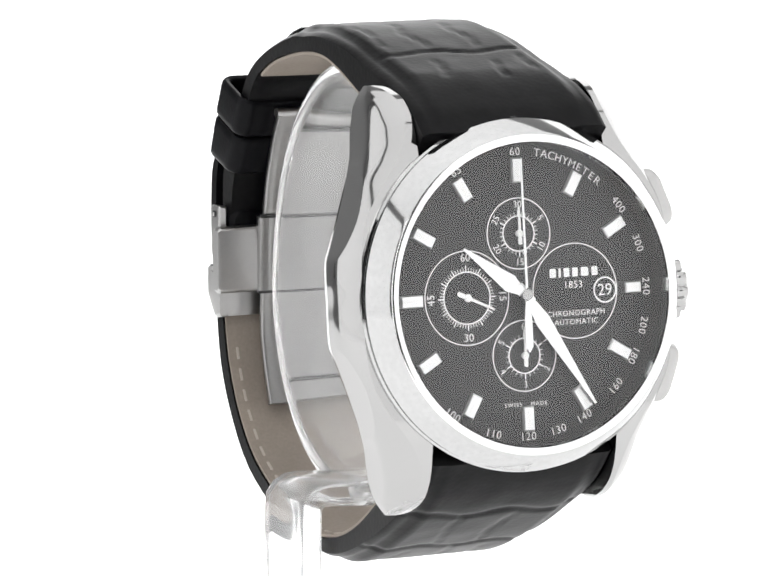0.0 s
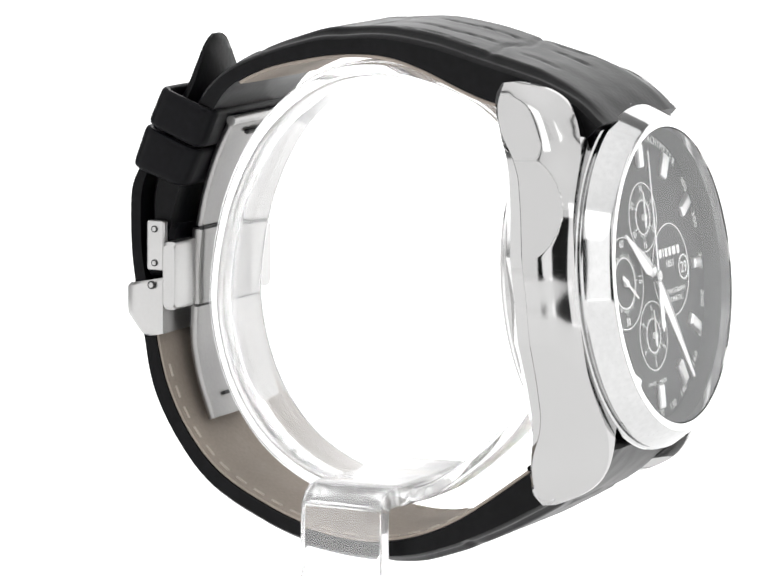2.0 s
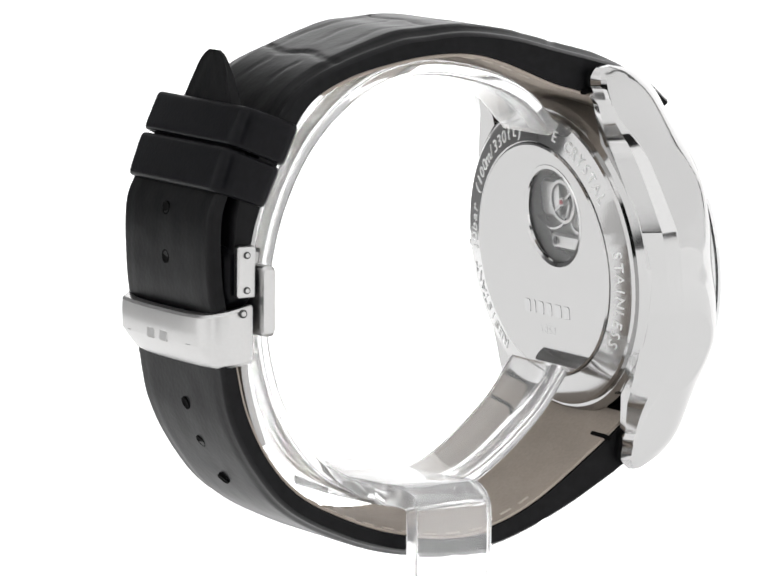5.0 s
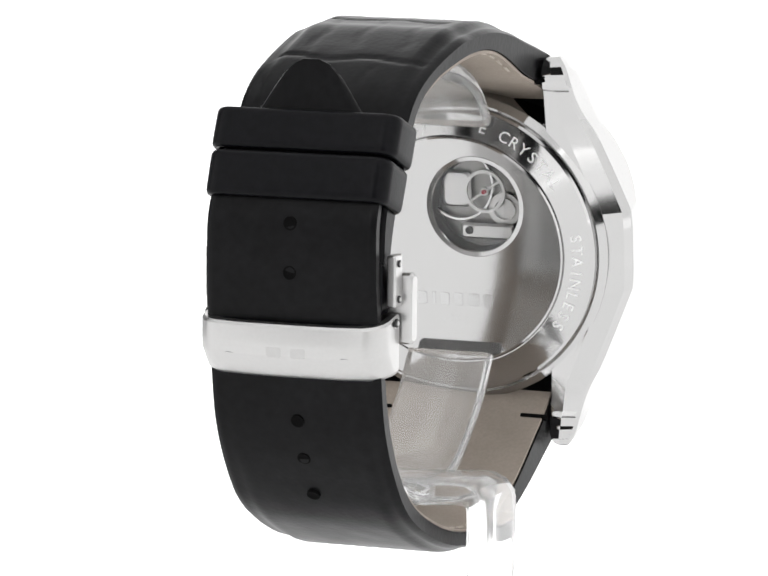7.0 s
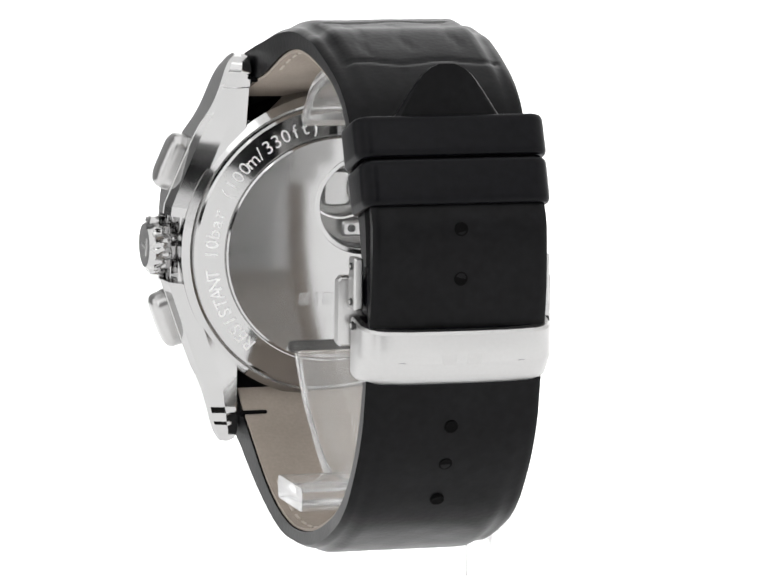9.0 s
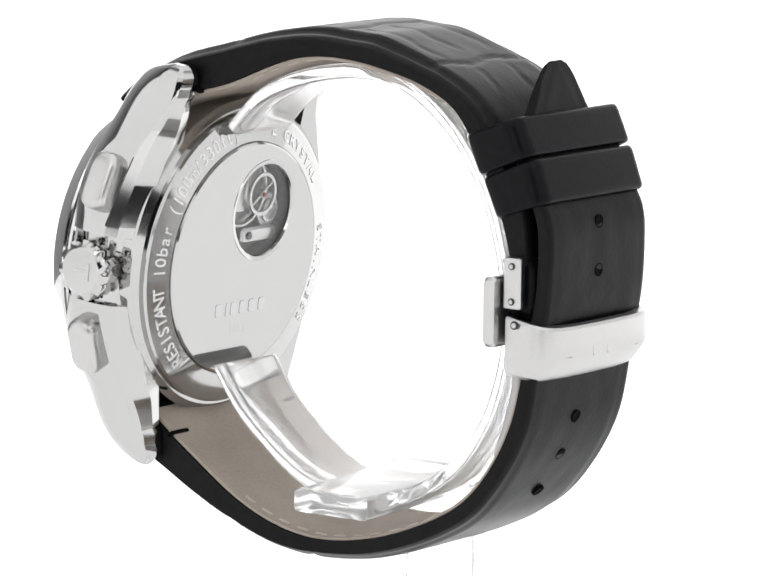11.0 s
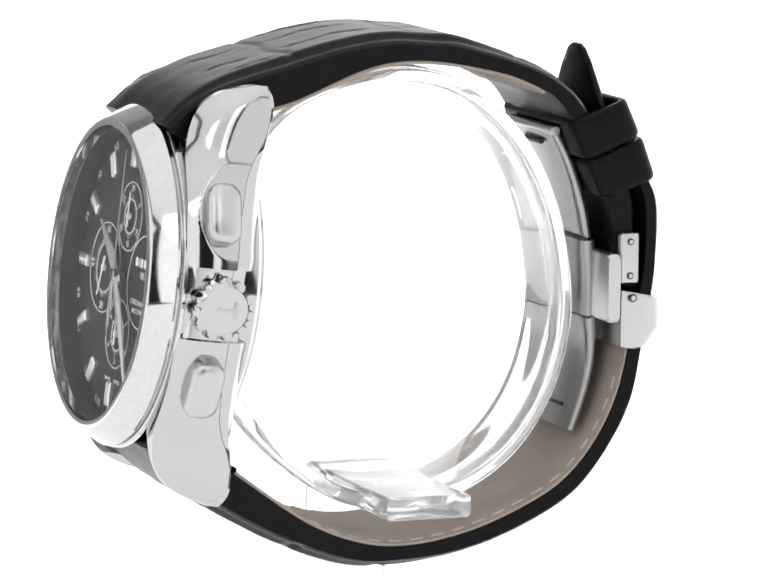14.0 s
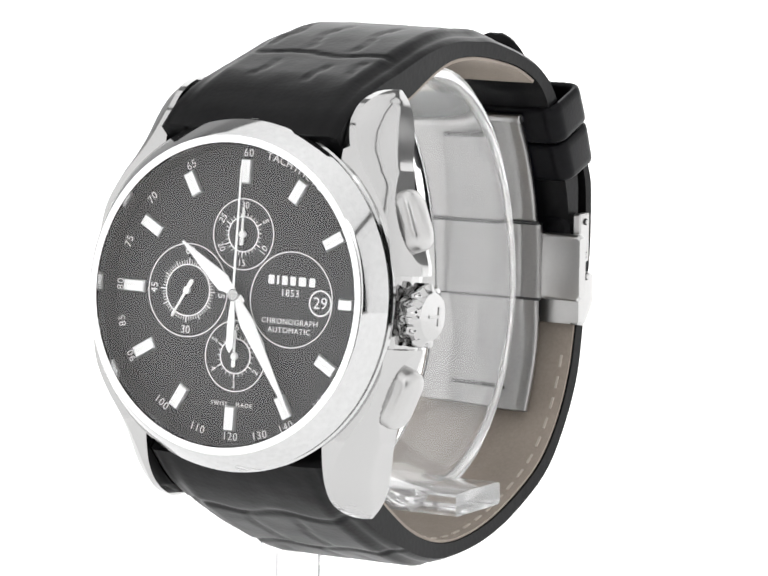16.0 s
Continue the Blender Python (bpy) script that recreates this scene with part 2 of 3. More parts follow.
def flank(side):
    """A rounded flank between the lugs, with a flat facet cut across it above and below the middle."""
    outline, front, edge, back, inset = (curve_table(t, k) for t, k in ((SIDE, 0.9), (FRONT, 0.5), (EDGE, 0.7), (BACK, 0.15), (INSET, 1.2)))
    slim = 0.4 if side > 0 else 0.0
    zs = {round(24.6 * i / 170, 4) for i in range(-170, 171)} | {24.45, -24.45}
    if side > 0:
        zs = {z for z in zs if not -4.7 < z < 3.9} | {-4.6, -4.5, -2.0, 0.0, 2.0, 3.7, 3.8}
    deep = 34
    rings = []
    for z in sorted(zs):
        h = abs(z)
        fade = slim * min(1.0, max(0.0, (15.5 - h) / 8))
        w, f, e, b = outline(z) - fade, front(z), edge(z), back(z)
        xi = float(np.interp(h, [q for q, _ in INNER], [q for _, q in INNER]))
        facet = outline(5) - slim + (h - 5) * (outline(15.5) - outline(5) + slim) / 10.5 if 5 <= h <= 15.5 else 99
        if side > 0 and -4.55 < z < 3.75:
            w = facet = 20.0
        soft = min(4.6, max(0.8, (e - f) * 0.8))
        pts = [(xi, f)]
        for i in range(deep + 1):
            d = f + (e - f) * (i / deep) ** 1.25
            u = min(1.0, (d - f) / soft)
            x = w - min(inset(z), w - xi - 0.3) * (1 - u) ** 2.3
            pts.append((min(x, facet), d))
        k = min(1, (w - xi) / 5)
        x = pts[-1][0]
        pts += [(x - 0.12 * k, e + 0.12), (x - 0.6 * k, e + (b - e) * 0.5), (x - 2.9 * k, b), (xi, b - 0.45 * k)]
        rings.append([(side * px, d, z) for px, d in pts])
    return loft(rings)


def case():
    body = part("case_body", lathe([(16.6, 1.2), (19.3, 1.2), (19.5, 1.6), (19.5, 10.2), (18.6, 10.9), (16.6, 10.9)], 128), STEEL, watch, m=CASE)
    for side, word in ((-1, "plain"), (1, "crown-side")):
        part("case_flank", flank(side), STEEL, watch, word + " polished steel flank with lugs", m=CASE, sharp=17)
    bezel = part("bezel", lathe([(17.2, 1.5), (20.0, 1.5), (20.25, 1.35), (20.25, 0.95), (20.0, 0.8), (19.6, 0.75), (19.6, 0.5), (20.0, 0.4),
                                 (20.1, 0.1), (18.55, -2.35), (18.25, -2.65), (17.75, -2.75), (17.45, -2.7), (17.35, -2.3), (17.35, 0.7)], 160),
                 BRUSHED, watch, "round brushed and polished steel bezel", m=CASE, sharp=22)
    part("polished_rim", lathe([(17.36, -2.72), (17.8, -2.78), (18.2, -2.70), (18.0, -2.5), (17.4, -2.4)], 160), CHROME, bezel, m=CASE)
    glass = part("crystal", lathe([(0.001, -3.0), (6, -2.97), (12, -2.85), (17.2, -2.62), (17.33, -2.5), (17.33, -1.5), (12, -1.75), (6, -1.88), (0.001, -1.9)], 96),
                 CRYSTAL_FACE, watch, "clear slightly domed crystal", m=CASE)
    glass.visible_shadow = False
    glass.data.materials.append(CRYSTAL_INSIDE)
    out = (CASE.to_3x3() @ Vector((0, -1, 0))).normalized()
    for f in glass.data.polygons:
        f.material_index = 0 if f.normal.dot(out) > 0.3 else 1
    # crown with its knurls
    teeth = []
    n = 11
    for i in range(n * 6):
        a = 2 * math.pi * i / (n * 6)
        k = (0.5 + 0.5 * math.cos(a * n))
        teeth.append((a, 3.1 + 0.6 * min(1, k * 1.5)))
    def ring(x, s):
        return [(x, 5.3 + r * s * math.sin(a), -0.6 + r * s * math.cos(a)) for a, r in teeth]
    def smooth(x, r):
        return [(x, 5.3 + r * math.sin(a), -0.6 + r * math.cos(a)) for a, _ in teeth]
    crown = part("crown", loft([smooth(19.3, 2.4), smooth(20.2, 2.4), ring(20.3, 0.93), ring(20.6, 1.0), ring(22.4, 1.0), smooth(22.65, 3.0), smooth(23.0, 2.7), smooth(23.05, 0.3)]),
                 STEEL, watch, "knurled steel crown", m=CASE, sharp=48)
    part("crown_mark", join(box(23.0, 23.14, 6.3, 6.65, -1.7, 0.5, 0.03), box(23.0, 23.14, 4.3, 6.3, -0.78, -0.42, 0.03)), SATIN, crown, m=CASE)
    for z, slope in ((9.4, 21.5), (-9.6, -21.5)):
        m = CASE @ Matrix.Translation((18.3, 4.9, z)) @ pose(0, 0, 0, 0, -slope, 0) @ pose(0, 0, 0, 0, 0, 90)
        out = [(1 - k * 0.10, y) for k, y in ((0, 0.6), (0, -1.9), (0.25, -2.3), (0.9, -2.65), (2.2, -2.9), (4.5, -3.05), (7.5, -3.1))]
        data = loft([[(x * s, y, zz * s) for x, zz in rounded(4.1, 7.2, 1.7, 7)] for s, y in out])
        button = part("pusher", data, SATIN, watch, "rounded steel chronograph pusher", m=m, sharp=75)
        # dark ring painting the shaded gap round the pusher
        part("pusher_gap_shade", loft([[(x, y, zz) for x, zz in rounded(w, h, 1.9, 7)] for w, h, y in ((4.7, 7.8, 0.8), (4.7, 7.8, -0.55), (4.5, 7.6, -0.7))]),
             DARK_STEEL_AND_SHADE, button, m=m)


case()


def case_back():
    back = part("case_back", lathe([(14, 10.8), (18.2, 10.8), (18.2, 11.3), (17.9, 11.5), (17.5, 11.6), (14.6, 12.3), (14.4, 12.2), (14, 11.9)], 128),
                STEEL, watch, "engraved steel case back ring", m=CASE, sharp=12)
    # inner plate with its round window
    wx, wz, wr, R, n = -3.1, 5.7, 5.75, 14.35, 96
    rings = []
    for rad, d, mix in ((1, 11.6, 1), (1, 12.35, 1), (0.985, 12.5, 1), (0, 12.5, 0.05), (0, 12.3, 0), (0, 10.2, 0)):
        ring = []
        for i in range(n):
            a = 2 * math.pi * i / n
            ca, sa = math.cos(a), math.sin(a)
            b = wx * ca + wz * sa
            far = -b + math.sqrt(b * b - (wx * wx + wz * wz) + (R * (rad or 1)) ** 2)
            reach = wr + mix * (far - wr) if mix == 1 else wr + mix * 8
            ring.append((wx + reach * ca, d, wz + reach * sa))
        rings.append(ring)
    part("back_plate", loft(rings, caps=False), STEEL, back, "polished steel plate with a round window", m=CASE, sharp=10)
    m = CASE @ Matrix.Translation((wx, 0, wz))
    part("window_bevel", lathe([(wr - 0.05, 12.2), (wr + 0.05, 12.46), (wr + 0.55, 12.56), (wr + 0.62, 12.48), (wr + 0.05, 11.8)], 72), STEEL, back, m=m)
    # hole wall coloured near-black for the shade inside the window
    part("window_wall_shade", lathe([(wr - 0.25, 9.6), (wr + 0.03, 9.6), (wr + 0.03, 12.2), (wr - 0.02, 12.25)], 72), DARK_STEEL_AND_SHADE, back, m=m)
    part("movement_plate", disc(wr + 0.2, 9.2, 9.8), MOVEMENT, back, m=m)
    part("balance_wheel", join(lathe([(2.3, 11.0), (2.7, 11.0), (2.7, 11.3), (2.3, 11.3)], 48), box(-2.4, 2.4, 11.05, 11.2, -0.15, 0.15, 0.03),
                               disc(0.5, 11.4, 10.8, 24)), SATIN, back, m=m @ Matrix.Translation((-0.9, 0, 1.7)) @ pose(0, 0, 0, 0, 35, 0))
    part("bridge", join(box(1.2, 4.9, 10.0, 10.6, -0.6, 4.0, 0.3), box(-4.6, 2.4, 10.6, 11.2, -4.4, -2.4, 0.3)), SATIN, back, m=m)
    part("gear", join(disc(2.1, 10.5, 10.0, 40, 0.05), lathe([(1.2, 10.9), (1.5, 10.9), (1.5, 10.4), (1.2, 10.4)], 32)), SATIN, back, m=m @ Matrix.Translation((-3.2, 0, -0.6)))
    part("rotor_edge", lathe([(4.3, 10.9), (4.55, 10.9), (4.55, 10.2), (4.3, 10.2)], 48), STEEL, back, m=m @ Matrix.Translation((2.6, 0, 2.4)))
    part("screw", disc(0.5, 11.45, 10.8, 24, 0.06), DARK_STEEL_AND_SHADE, back, m=m @ Matrix.Translation((1.2, 0, -3.3)))
    part("jewel", disc(0.3, 11.6, 10.8, 24), RUBY, back, m=m @ Matrix.Translation((-0.9, 0, 1.7)))
    cover = part("back_window", disc(wr - 0.02, 12.1, 11.7), PANE, back, m=m)
    cover.visible_shadow = False
    # engraving round the ring, read from behind
    def engraved(text, mid, size, step):
        datas = []
        for i, ch in enumerate(text):
            if ch == " ":
                continue
            a = mid + (i - (len(text) - 1) / 2) * step
            mm = CASE @ pose(0, 0, 0, 0, 0, 180) @ pose(0, 0, 0, 0, a, 0) @ Matrix.Translation((0, -11.99, 16.05)) @ pose(0, 0, 0, -13.5)
            datas.append(lettering(ch, size, mm, deep=0.10))
        part("engraving", join(*datas), ENGRAVED, back, "engraved words on the steel ring")
    engraved("RESISTANT 10bar (100m/330ft)", -75, 1.7, 4.6)
    engraved("E CRYSTAL", 36, 1.45, 5.2)
    engraved("STAINLESS", 103, 1.45, 5.2)
    # plain bars in place of the maker's mark, and the year under it
    bars = [moved(box(-w / 2, w / 2, 0, 0.06, -0.8, 0.8, 0.02), CASE @ Matrix.Translation((-x, 12.5, -6.2)))
            for x, w in ((-4.2, 1.3), (-2.6, 0.4), (-1.2, 1.2), (0.6, 1.2), (2.6, 1.5), (4.5, 1.3))]
    part("engraving", join(*bars, lettering("1853", 1.2, CASE @ pose(0, 0, 0, 0, 0, 180) @ Matrix.Translation((0, -12.5, -8.9)), 1.1)), FAINT, back)


case_back()


def ring_line(r, w, x, z, d=-0.03):
    return moved(lathe([(r - w / 2, d), (r + w / 2, d), (r + w / 2, 0.02), (r - w / 2, 0.02)], 72), at(x, 0, z))


def ticks(x, z, r0, r1, count, w, skip=(), d=-0.03):
    datas = []
    for i in range(count):
        if i in skip:
            continue
        m = at(x, 0, z) @ pose(0, 0, 0, 0, 360 * i / count, 0)
        datas.append(moved(([(-w / 2, d, r0), (w / 2, d, r0), (w / 2, d, r1), (-w / 2, d, r1)], [(0, 1, 2, 3)]), m))
    return join(*datas)


def dial_face():
    dial = part("dial", lathe([(0.001, 0), (17.3, 0), (17.3, 0.4), (0.001, 0.4)], 96), DIAL, watch, "matt black dial with white printing", m=FACE)
    part("flange", lathe([(17.0, -0.02), (17.34, -2.1), (17.34, -0.02)], 128), DIAL, dial, m=FACE)
    for i in range(12):
        r0, r1, w = (13.4, 15.4, 1.25) if i == 3 else (12.75, 15.6, 1.4)
        m = FACE @ pose(0, 0, 0, 0, 30 * i, 0)
        baton = part("hour_marker", loft([[(-w / 2, 0, r0), (w / 2, 0, r0), (w / 2, 0, r1), (-w / 2, 0, r1)],
                                   [(-w / 2, -0.35, r0), (w / 2, -0.35, r0), (w / 2, -0.35, r1), (-w / 2, -0.35, r1)],
                                   [(-w * 0.42, -0.55, r0 + 0.15), (w * 0.42, -0.55, r0 + 0.15), (w * 0.42, -0.55, r1 - 0.15), (-w * 0.42, -0.55, r1 - 0.15)]]),
                     PALE_METAL, dial, m=m, sharp=15)
        part("inlay", box(-w * 0.12, w * 0.12, -0.58, -0.45, r0 + 0.3, r1 - 0.3, 0.03), LUME, baton, m=m)
    for s, a in (("60", 0), ("400", 54), ("300", 72), ("240", 90), ("200", 106), ("180", 119), ("160", 134), ("140", 153), ("130", 166), ("120", 180),
                 ("110", 196), ("100", 216), ("90", 240), ("85", 255), ("80", 270), ("75", 288), ("70", 309), ("65", 332)):
        flip = 180 if 128 < a < 232 else 0
        part("numeral", lettering(s, 0.95, FACE @ pose(0, 0, 0, 0, a, 0) @ Matrix.Translation((0, -0.02, 16.25)) @ pose(0, 0, 0, 0, flip, 0), 1.1), PRINT, dial)
    word = "TACHYMETER"
    part("scale_word", join(*[lettering(c, 0.95, FACE @ pose(0, 0, 0, 0, 10 + 3.35 * i, 0) @ Matrix.Translation((0, -0.02, 16.25))) for i, c in enumerate(word)]), PRINT, dial)

    def counter(name, x, z, r_out, r_in, words, count, r_word, size, tick):
        ob = part(name, join(ring_line(r_out, 0.13, x, z), ring_line(r_in, 0.16, x, z), ticks(x, z, r_in, r_in + tick, count, 0.10),
                             ticks(x, z, r_in, r_in + tick * 1.5, 12 if count == 60 else 6, 0.16, d=-0.035)), PRINT, dial)
        for s, a in words:
            r = r_word
            m = at(x + r * math.sin(radians(a)), -0.02, z + r * math.cos(radians(a)))
            turn = {45: -90, 15: 90}.get(int(s), 0) if count == 60 else (a if s in ("5", "10", "20", "25", "1", "2", "4") else 0)
            turn = turn - 180 if 100 < turn < 260 else turn
            part("numeral", lettering(s, size, m @ pose(0, 0, 0, 0, turn, 0)), PRINT, ob)
        return ob
    counter("seconds_counter", -7.0, 0, 5.35, 2.95, (("60", 0), ("15", 90), ("30", 180), ("45", 270)), 60, 4.55, 0.95, 0.5)
    counter("minutes_counter", 0, 6.95, 4.05, 2.0, (("30", 0), ("5", 60), ("10", 120), ("15", 180), ("20", 240), ("25", 300)), 30, 3.3, 0.8, 0.45)
    counter("hours_counter", 0, -7.0, 4.05, 2.0, (("6", 0), ("1", 60), ("2", 120), ("3", 180), ("4", 240), ("5", 300)), 24, 3.3, 0.8, 0.45)
    part("ring_print", join(ring_line(5.45, 0.13, 6.95, 0)), PRINT, dial)
    # the maker's word as plain bars
    bars = [moved(box(-w / 2, w / 2, -0.04, 0.0, -0.52, 0.52, 0.01), at(6.9 + x, 0, 2.15))
            for x, w in ((-2.75, 0.8), (-1.85, 0.3), (-0.95, 0.75), (0.15, 0.75), (1.4, 1.0), (2.7, 0.8))]
    part("maker_mark", join(*bars), PRINT, dial, "white bars of the maker's mark")
    part("year", lettering("1853", 0.85, at(6.75, -0.02, 0.7), 1.1), PRINT, dial)
    part("words", join(lettering("CHRONOGRAPH", 0.66, at(6.95, -0.02, -2.55), 1.12), lettering("AUTOMATIC", 0.66, at(6.95, -0.02, -3.55), 1.12)), PRINT, dial)
    part("words", join(lettering("SWISS", 0.5, at(-1.75, -0.02, -12.55), 1.3), lettering("MADE", 0.5, at(1.6, -0.02, -12.55), 1.3)), PRINT, dial)
    date = part("date_window", join(ring_line(1.42, 0.2, 10.85, -0.1)), PRINT, dial)
    part("date_number", lettering("29", 1.4, at(10.85, -0.02, -0.15)), PRINT, date)
    return dial


DIAL_OB = dial_face()


def blade(length, wide, tail, d, tip=0.12):
    """A faceted pointer along +Z with a ridge down its middle."""
    out = [(-tip, length), (tip, length), (wide / 2, length * 0.24), (0.5, 0.7), (0.6, 0), (0.35, -tail), (-0.35, -tail), (-0.6, 0), (-0.5, 0.7), (-wide / 2, length * 0.24)]
    base = [(x, d, z) for x, z in out]
    low = [(x, d + 0.12, z) for x, z in out]
    ridge = [(x * 0.12, d - 0.16, z) for x, z in out]
    return loft([low, base, ridge])


def thin(length, w, tail, tail_w, d):
    a = [(-w * 0.35, length), (w * 0.35, length), (w / 2, 0), (tail_w / 2, -tail * 0.45), (tail_w / 2, -tail * 0.9), (0.05, -tail), (-0.05, -tail), (-tail_w / 2, -tail * 0.9), (-tail_w / 2, -tail * 0.45), (-w / 2, 0)]
    return loft([[(x, d + 0.1, z) for x, z in a], [(x, d, z) for x, z in a]])


def pointers():
    part("hour_pointer", blade(9.4, 2.1, 1.4, -0.95), PALE_METAL, watch, "faceted steel hour pointer near ten", m=FACE @ pose(0, 0, 0, 0, 306.5, 0), sharp=10)
    part("minute_pointer", blade(15.4, 1.9, 1.4, -1.2), PALE_METAL, watch, "faceted steel minute pointer near five", m=FACE @ pose(0, 0, 0, 0, 147.2, 0), sharp=10)
    sweep = part("sweep_pointer", thin(14.7, 0.30, 6.6, 0.95, -1.45), PALE_METAL, watch, "thin chronograph pointer resting at twelve", m=FACE)
    part("hub", disc(0.7, -1.6, -0.2, 32, 0.1), STEEL, sweep, m=FACE)
    for x, z, a, n in ((0, 6.95, 0, 3.0), (0, -7.0, 0, 3.0)):
        p = part("counter_pointer", thin(n, 0.34, 1.3, 0.5, -0.4), LUME, watch, m=at(x, 0, z) @ pose(0, 0, 0, 0, a, 0))
        part("hub", disc(0.42, -0.45, -0.02, 24, 0.05), LUME, p, m=at(x, 0, z))
    p = part("seconds_pointer", join(thin(3.6, 0.34, 1.5, 0.55, -0.4), disc(0.45, -0.45, -0.02, 24, 0.05)), LUME, watch, "small running seconds pointer")
    return p


SECONDS = pointers()

# ---- the strap, which swings slightly to one side towards the clasp ----
def swung(v):
    k = min(1.0, max(0.0, (v[1] + 8) / 33))
    return (v[0] + 0.7 * k * k * (3 - 2 * k), v[1], v[2])


def strap_part(name, data, mat, parent, label="", m=None, sharp=32):
    verts = data[0] if m is None else [m @ Vector(v) for v in data[0]]
    return part(name, ([swung(v) for v in verts], data[1]), mat, parent, label, sharp=sharp)



UP_OUT = [(-32.2, 18.7), (-29.0, 21.3), (-24.6, 23.3), (-17.2, 25.3), (-10, 27.1), (-4.1, 27.8), (1, 27.5), (5.4, 27.0), (13.8, 24.3), (18.7, 21.4), (22.0, 17.2),
          (25.3, 12.5), (26.9, 8), (27.2, 3.2)]
UP_IN = [(-28.5, 15.0), (-25, 18.0), (-20.6, 19.8), (-15.7, 21.2), (-8.7, 24.0), (-4, 25.1), (1, 25.1), (6.2, 24.3), (11.9, 22.8), (16.7, 20.1), (19.9, 15.2),
         (22.2, 10.6), (23.7, 6.6), (24.5, 3.0)]
LOW_OUT = [(-34.1, -19.0), (-31.5, -22.0), (-28.9, -24.2), (-25.7, -26.2), (-17.5, -30.6), (-9.3, -33.7), (-2.9, -34.3), (4.6, -33.6), (11.6, -31.5), (19.0, -27.7), (23.8, -22.4),
           (27.0, -16.4), (28.5, -9.4), (29.6, -3.5), (30.1, 1.0), (30.1, 7.5), (28.6, 11.2), (26.6, 15.5), (24.9, 19.0), (24.3, 22.5), (23.9, 26.0)]
LOW_IN = [(-29.5, -16.0), (-27.5, -18.8), (-25.0, -21.0), (-22.0, -23.4), (-14.5, -28.6), (-8.3, -31.3), (-2.5, -32.2), (4.0, -31.5), (10.6, -29.5), (17.5, -26.0), (22.0, -21.3),
          (25.0, -15.5), (26.6, -8.9), (27.7, -3.1), (28.3, 1.0), (28.3, 7.2), (27.1, 10.9), (25.2, 15.0), (23.7, 18.5), (23.3, 22.2), (23.4, 25.9)]


def lerp_table(table, s):
    return float(np.interp(s, [a for a, _ in table], [b for _, b in table]))


def strap_mesh(out, inn, width, pad, creases, n, point=False):
    """A padded leather band; creases are (kind, place, from, to) grooves of the embossing."""
    po, pi_ = spline(out, n), spline(inn, n)
    cols = 40
    rings, under = [], []
    for i in range(n):
        s = i / (n - 1)
        hw = lerp_table(width, s) / 2
        if point and s > 0.90:
            hw *= lerp_table([(0.90, 1), (0.925, 0.80), (0.95, 0.59), (0.97, 0.45), (0.985, 0.34), (0.995, 0.23), (1, 0.10)], s)
        p = lerp_table(pad, s)
        o, q = Vector((0, *po[i])), Vector((0, *pi_[i]))
        way = (o - q).normalized()
        ring = []
        for j in range(cols + 1):
            u = -1 + 2 * j / cols
            x = u * hw
            rise = p * max(0, min(1, (hw - abs(x) - 1.3) / 1.6))
            rise = p * (3 * (rise / p) ** 2 - 2 * (rise / p) ** 3) if p > 0 else 0
            rise -= 0.45 * max(0, (abs(u) - 0.93) / 0.07) ** 2
            for kind, place, a, b in creases:
                if kind == "across" and a <= u <= b:
                    wob = place + 0.006 * math.sin(u * 7 + place * 40)
                    rise -= 0.24 * math.exp(-((s - wob) / 0.0045) ** 2) * min(1, p * 2)
                if kind == "along" and a <= s <= b:
                    wob = place + 0.035 * math.sin(s * 60 + place * 9)
                    fade = min(1, (s - a) / 0.015, (b - s) / 0.015)
                    rise -= (0.22 if s < 0.42 else 0.12) * fade * math.exp(-((u - wob) / 0.028) ** 2) * min(1, p * 2)
            rise += 0.05 * noise.noise(Vector((x * 0.35, po[i][0] * 0.3, po[i][1] * 0.3)))
            ring.append(tuple(o + way * rise + Vector((x, 0, 0))))
        for u in (0.99, 0.6, -0.6, -0.99):
            ring.append(tuple(q + Vector((u * hw, 0, 0)) + way * (0.25 if abs(u) > 0.9 else 0)))
        rings.append(ring)
        under.append((q, way, hw))
    return loft(rings), under


def lining_mesh(under, i0, i1):
    rings = []
    for q, way, hw in under[i0:i1]:
        h = hw - 0.35
        rings.append([tuple(q + way * d + Vector((x, 0, 0))) for x, d in ((-h, 0.15), (-h, -0.22), (-h * 0.6, -0.3), (h * 0.6, -0.3), (h, -0.22), (h, 0.15))])
    return loft(rings)


def stitch_mesh(under, i0, i1, inset, lift):
    pts = [[], []]
    for q, way, hw in under[i0:i1]:
        for k, side in enumerate((-1, 1)):
            pts[k].append(q + way * lift + Vector((side * (hw - inset), 0, 0)))
    datas = []
    for line in pts:
        run, last = 0.0, line[0]
        for a, b in zip(line, line[1:]):
            run += (b - a).length
            if run > 2.3:
                d = (b - a).normalized() * 0.75
                y = d.cross(Vector((1, 0, 0))).normalized() * 0.13
                x = Vector((0.14, 0, 0))
                datas.append(loft([[tuple(b + d * e + x * c + y * f) for c, f in ((-1, -1), (1, -1), (1, 1), (-1, 1))] for e in (-1, 0, 1)]))
                run = 0.0
    return join(*datas)


